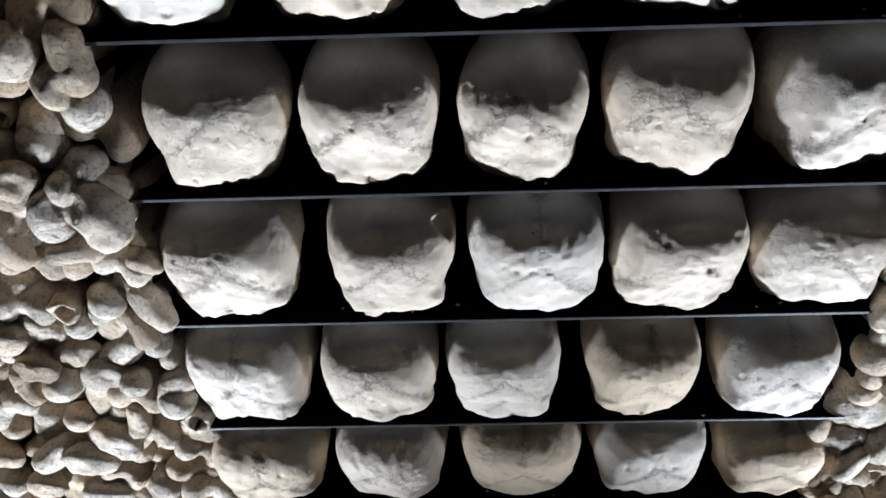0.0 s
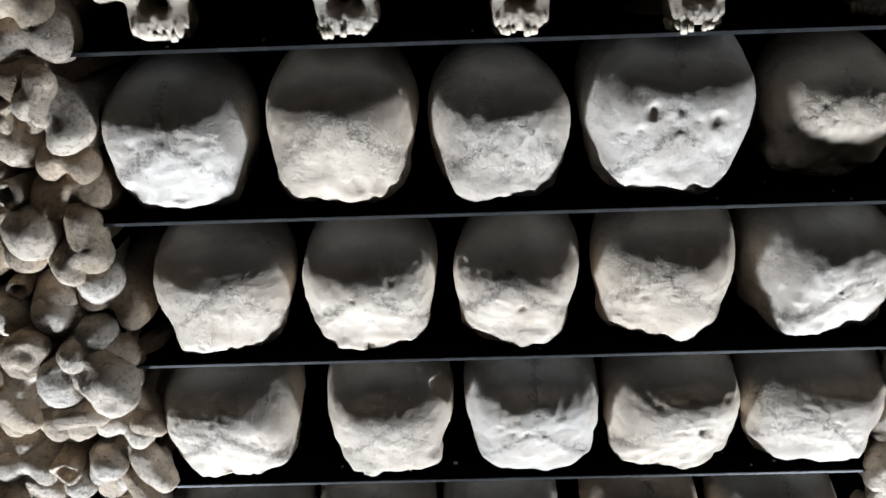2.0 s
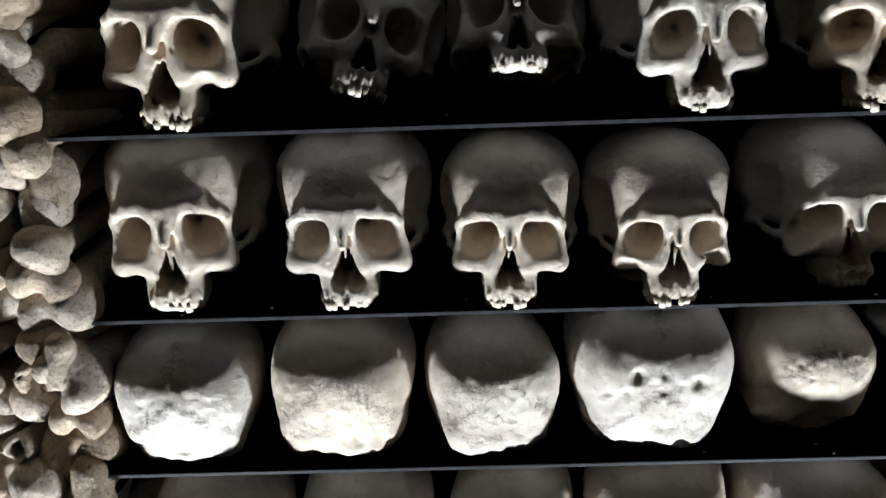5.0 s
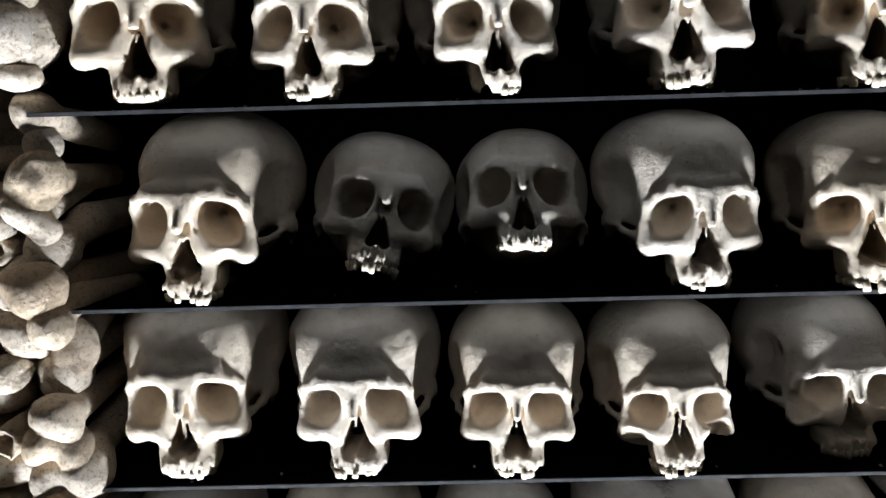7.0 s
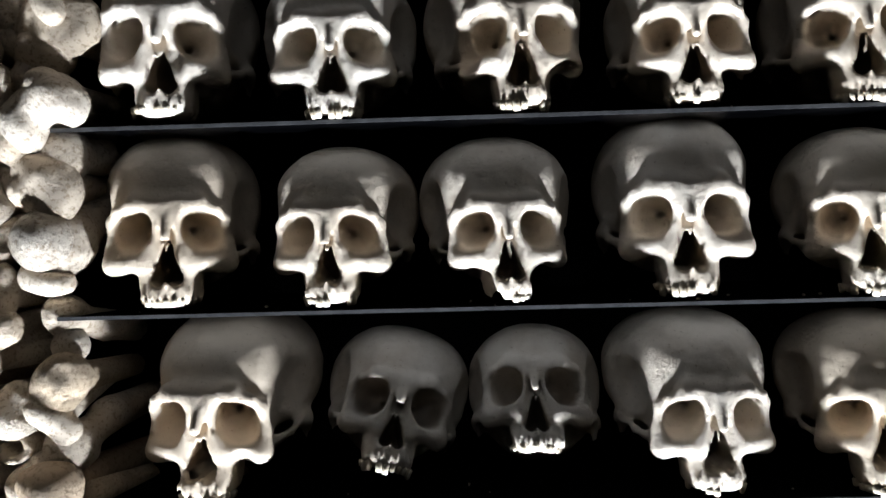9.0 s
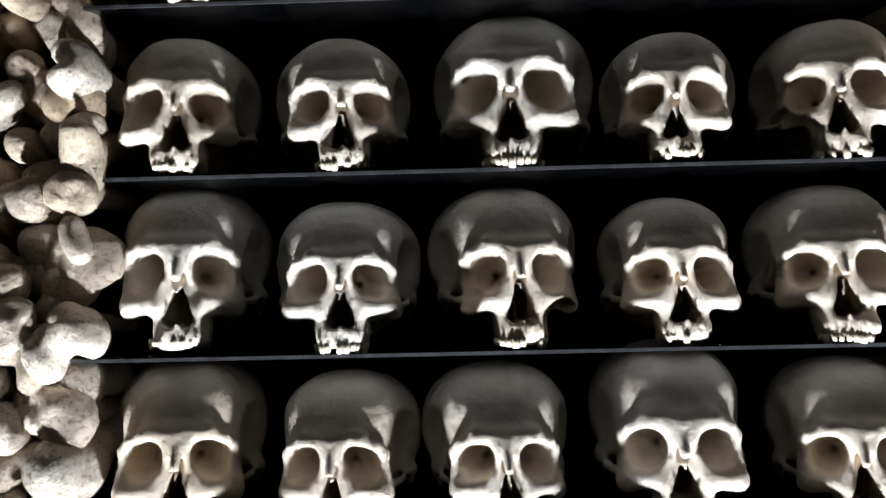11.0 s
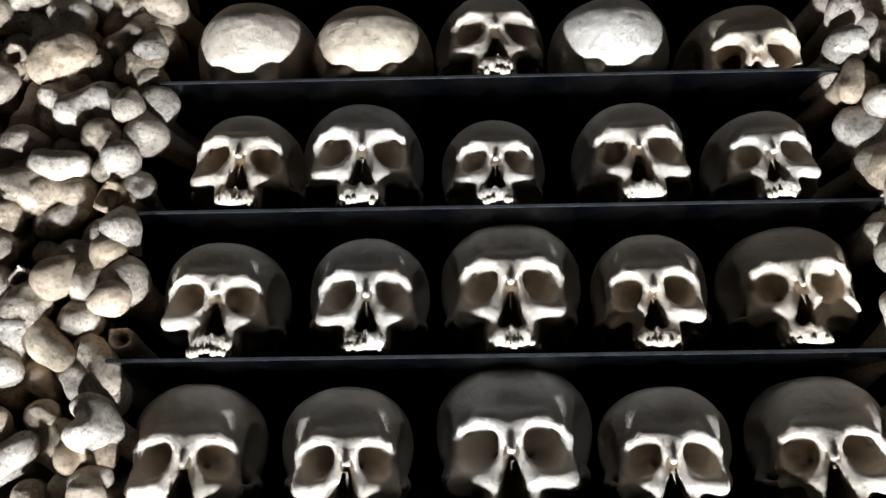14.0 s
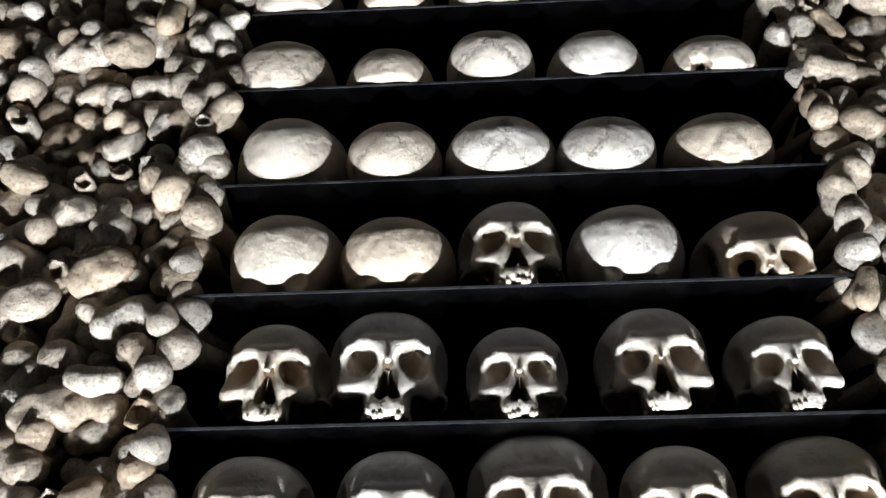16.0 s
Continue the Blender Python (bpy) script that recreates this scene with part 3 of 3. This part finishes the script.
BONE_LABELS = {
    "femur": "old thigh bone stacked with its round head outward",
    "knee_bone": "old thigh bone stacked with its two-lobed knee end outward",
    "shin_bone": "old shin bone stacked with its broad flat end outward",
    "upper_arm_bone": "old upper arm bone stacked with its head outward",
    "broken_bone": "broken hollow long bone in the stack",
    "elbow_bone": "old arm bone stacked with its spool-shaped elbow end outward",
}
BONES = {}
for b_kind in BONE_LABELS:
    for b_seed in range(3):
        rng = np.random.default_rng(900 + 10 * len(BONES) + b_seed)
        lo, hi = (-0.048, -0.014, -0.040), (0.054, 0.118, 0.040)
        axes = [graded(lo[0], hi[0], 0.0059, (lo[0], hi[0])), graded(lo[1], hi[1], 0.0059, (lo[1], 0.03)), graded(lo[2], hi[2], 0.0059, (lo[2], hi[2]))]
        p = np.meshgrid(*axes, indexing="ij")
        f = bone_field(p, rng, b_kind) + 0.0016 * lumps(p, rng, 0.03) + 0.0008 * lumps(p, rng, 0.011)
        f = np.maximum(f, p[1] - 0.105)
        verts, quads = surface(axes, f)
        far = verts[:, 1] > 0.075
        verts[far, 1] = 0.075 + (verts[far, 1] - 0.075) * 3.2
        BONES.setdefault(b_kind, []).append(mesh_from(b_kind, verts, quads, BONE_END))


def stacked_bone(rng, x, z, group, deep=0.018):
    b_kind = list(BONES)[rng.choice(6, p=(0.21, 0.22, 0.15, 0.20, 0.08, 0.14))]
    ob = new(b_kind, BONES[b_kind][int(rng.integers(3))])
    s = rng.uniform(0.72, 1.14)
    spin = rng.uniform(0, 360) if b_kind not in ("knee_bone", "shin_bone") else rng.normal(0, 35)
    m = pose(x + rng.normal(0, 0.004), EDGE_Y - 0.006 + rng.uniform(-0.020, deep), z + rng.normal(0, 0.004), rng.normal(0, 9), 0, rng.normal(0, 9))
    ob.matrix_world = m @ pose(0, 0, 0, 0, spin, 0) @ Matrix.Diagonal((s, s, s, 1))
    tagged(ob, BONE_LABELS[b_kind], "bone", group)


def bone_stack(x0, x1, z0, z1, seed, group):
    """Rows of bones with their ends outward; a close column of them lines the side at x1, next to the rack."""
    rng = np.random.default_rng(seed)
    side = 1 if x1 > x0 else -1
    z, line = z0, 0
    while z < z1:
        x = x0 + side * 0.022 * (line % 2)
        while (x1 - x) * side > 0.024:
            stacked_bone(rng, x, z, group)
            x += side * rng.uniform(0.037, 0.047)
        z += 0.0325
        line += 1
    z = z0
    while z < z1:
        stacked_bone(rng, x1 - side * rng.uniform(0.002, 0.020), z, group, 0.012)
        z += rng.uniform(0.024, 0.031)


bone_stack(-0.745, -0.322, 0.50, 3.22, 5, "bones stacked west of the rack")
bone_stack(0.66, 0.434, 0.50, 3.22, 6, "bones stacked east of the rack")


# ---- crumbs fallen on the shelves ----
rng = np.random.default_rng(77)
bm = bmesh.new()
for n in range(70):
    k = int(rng.integers(0, 10))
    r = rng.uniform(0.0006, 0.0018)
    at = Matrix.Translation((rng.uniform(LEFT + 0.03, RIGHT - 0.03), EDGE_Y + rng.uniform(0.005, 0.05), shelf_top(k) + r * 0.6))
    got = bmesh.ops.create_icosphere(bm, subdivisions=1, radius=r, matrix=at @ Matrix.Diagonal((rng.uniform(0.7, 1.6), rng.uniform(0.7, 1.4), 0.8, 1)))
    for v in got["verts"]:
        v.co += Vector(rng.normal(0, r * 0.15, 3))
crumbs = bpy.data.meshes.new("bone_crumbs")
bm.to_mesh(crumbs)
bm.free()
crumbs.materials.append(BONE_END)
tagged(new("bone_crumbs", crumbs), "tiny pale bone crumbs scattered along the black shelves", "crumbs", kind="stuff")
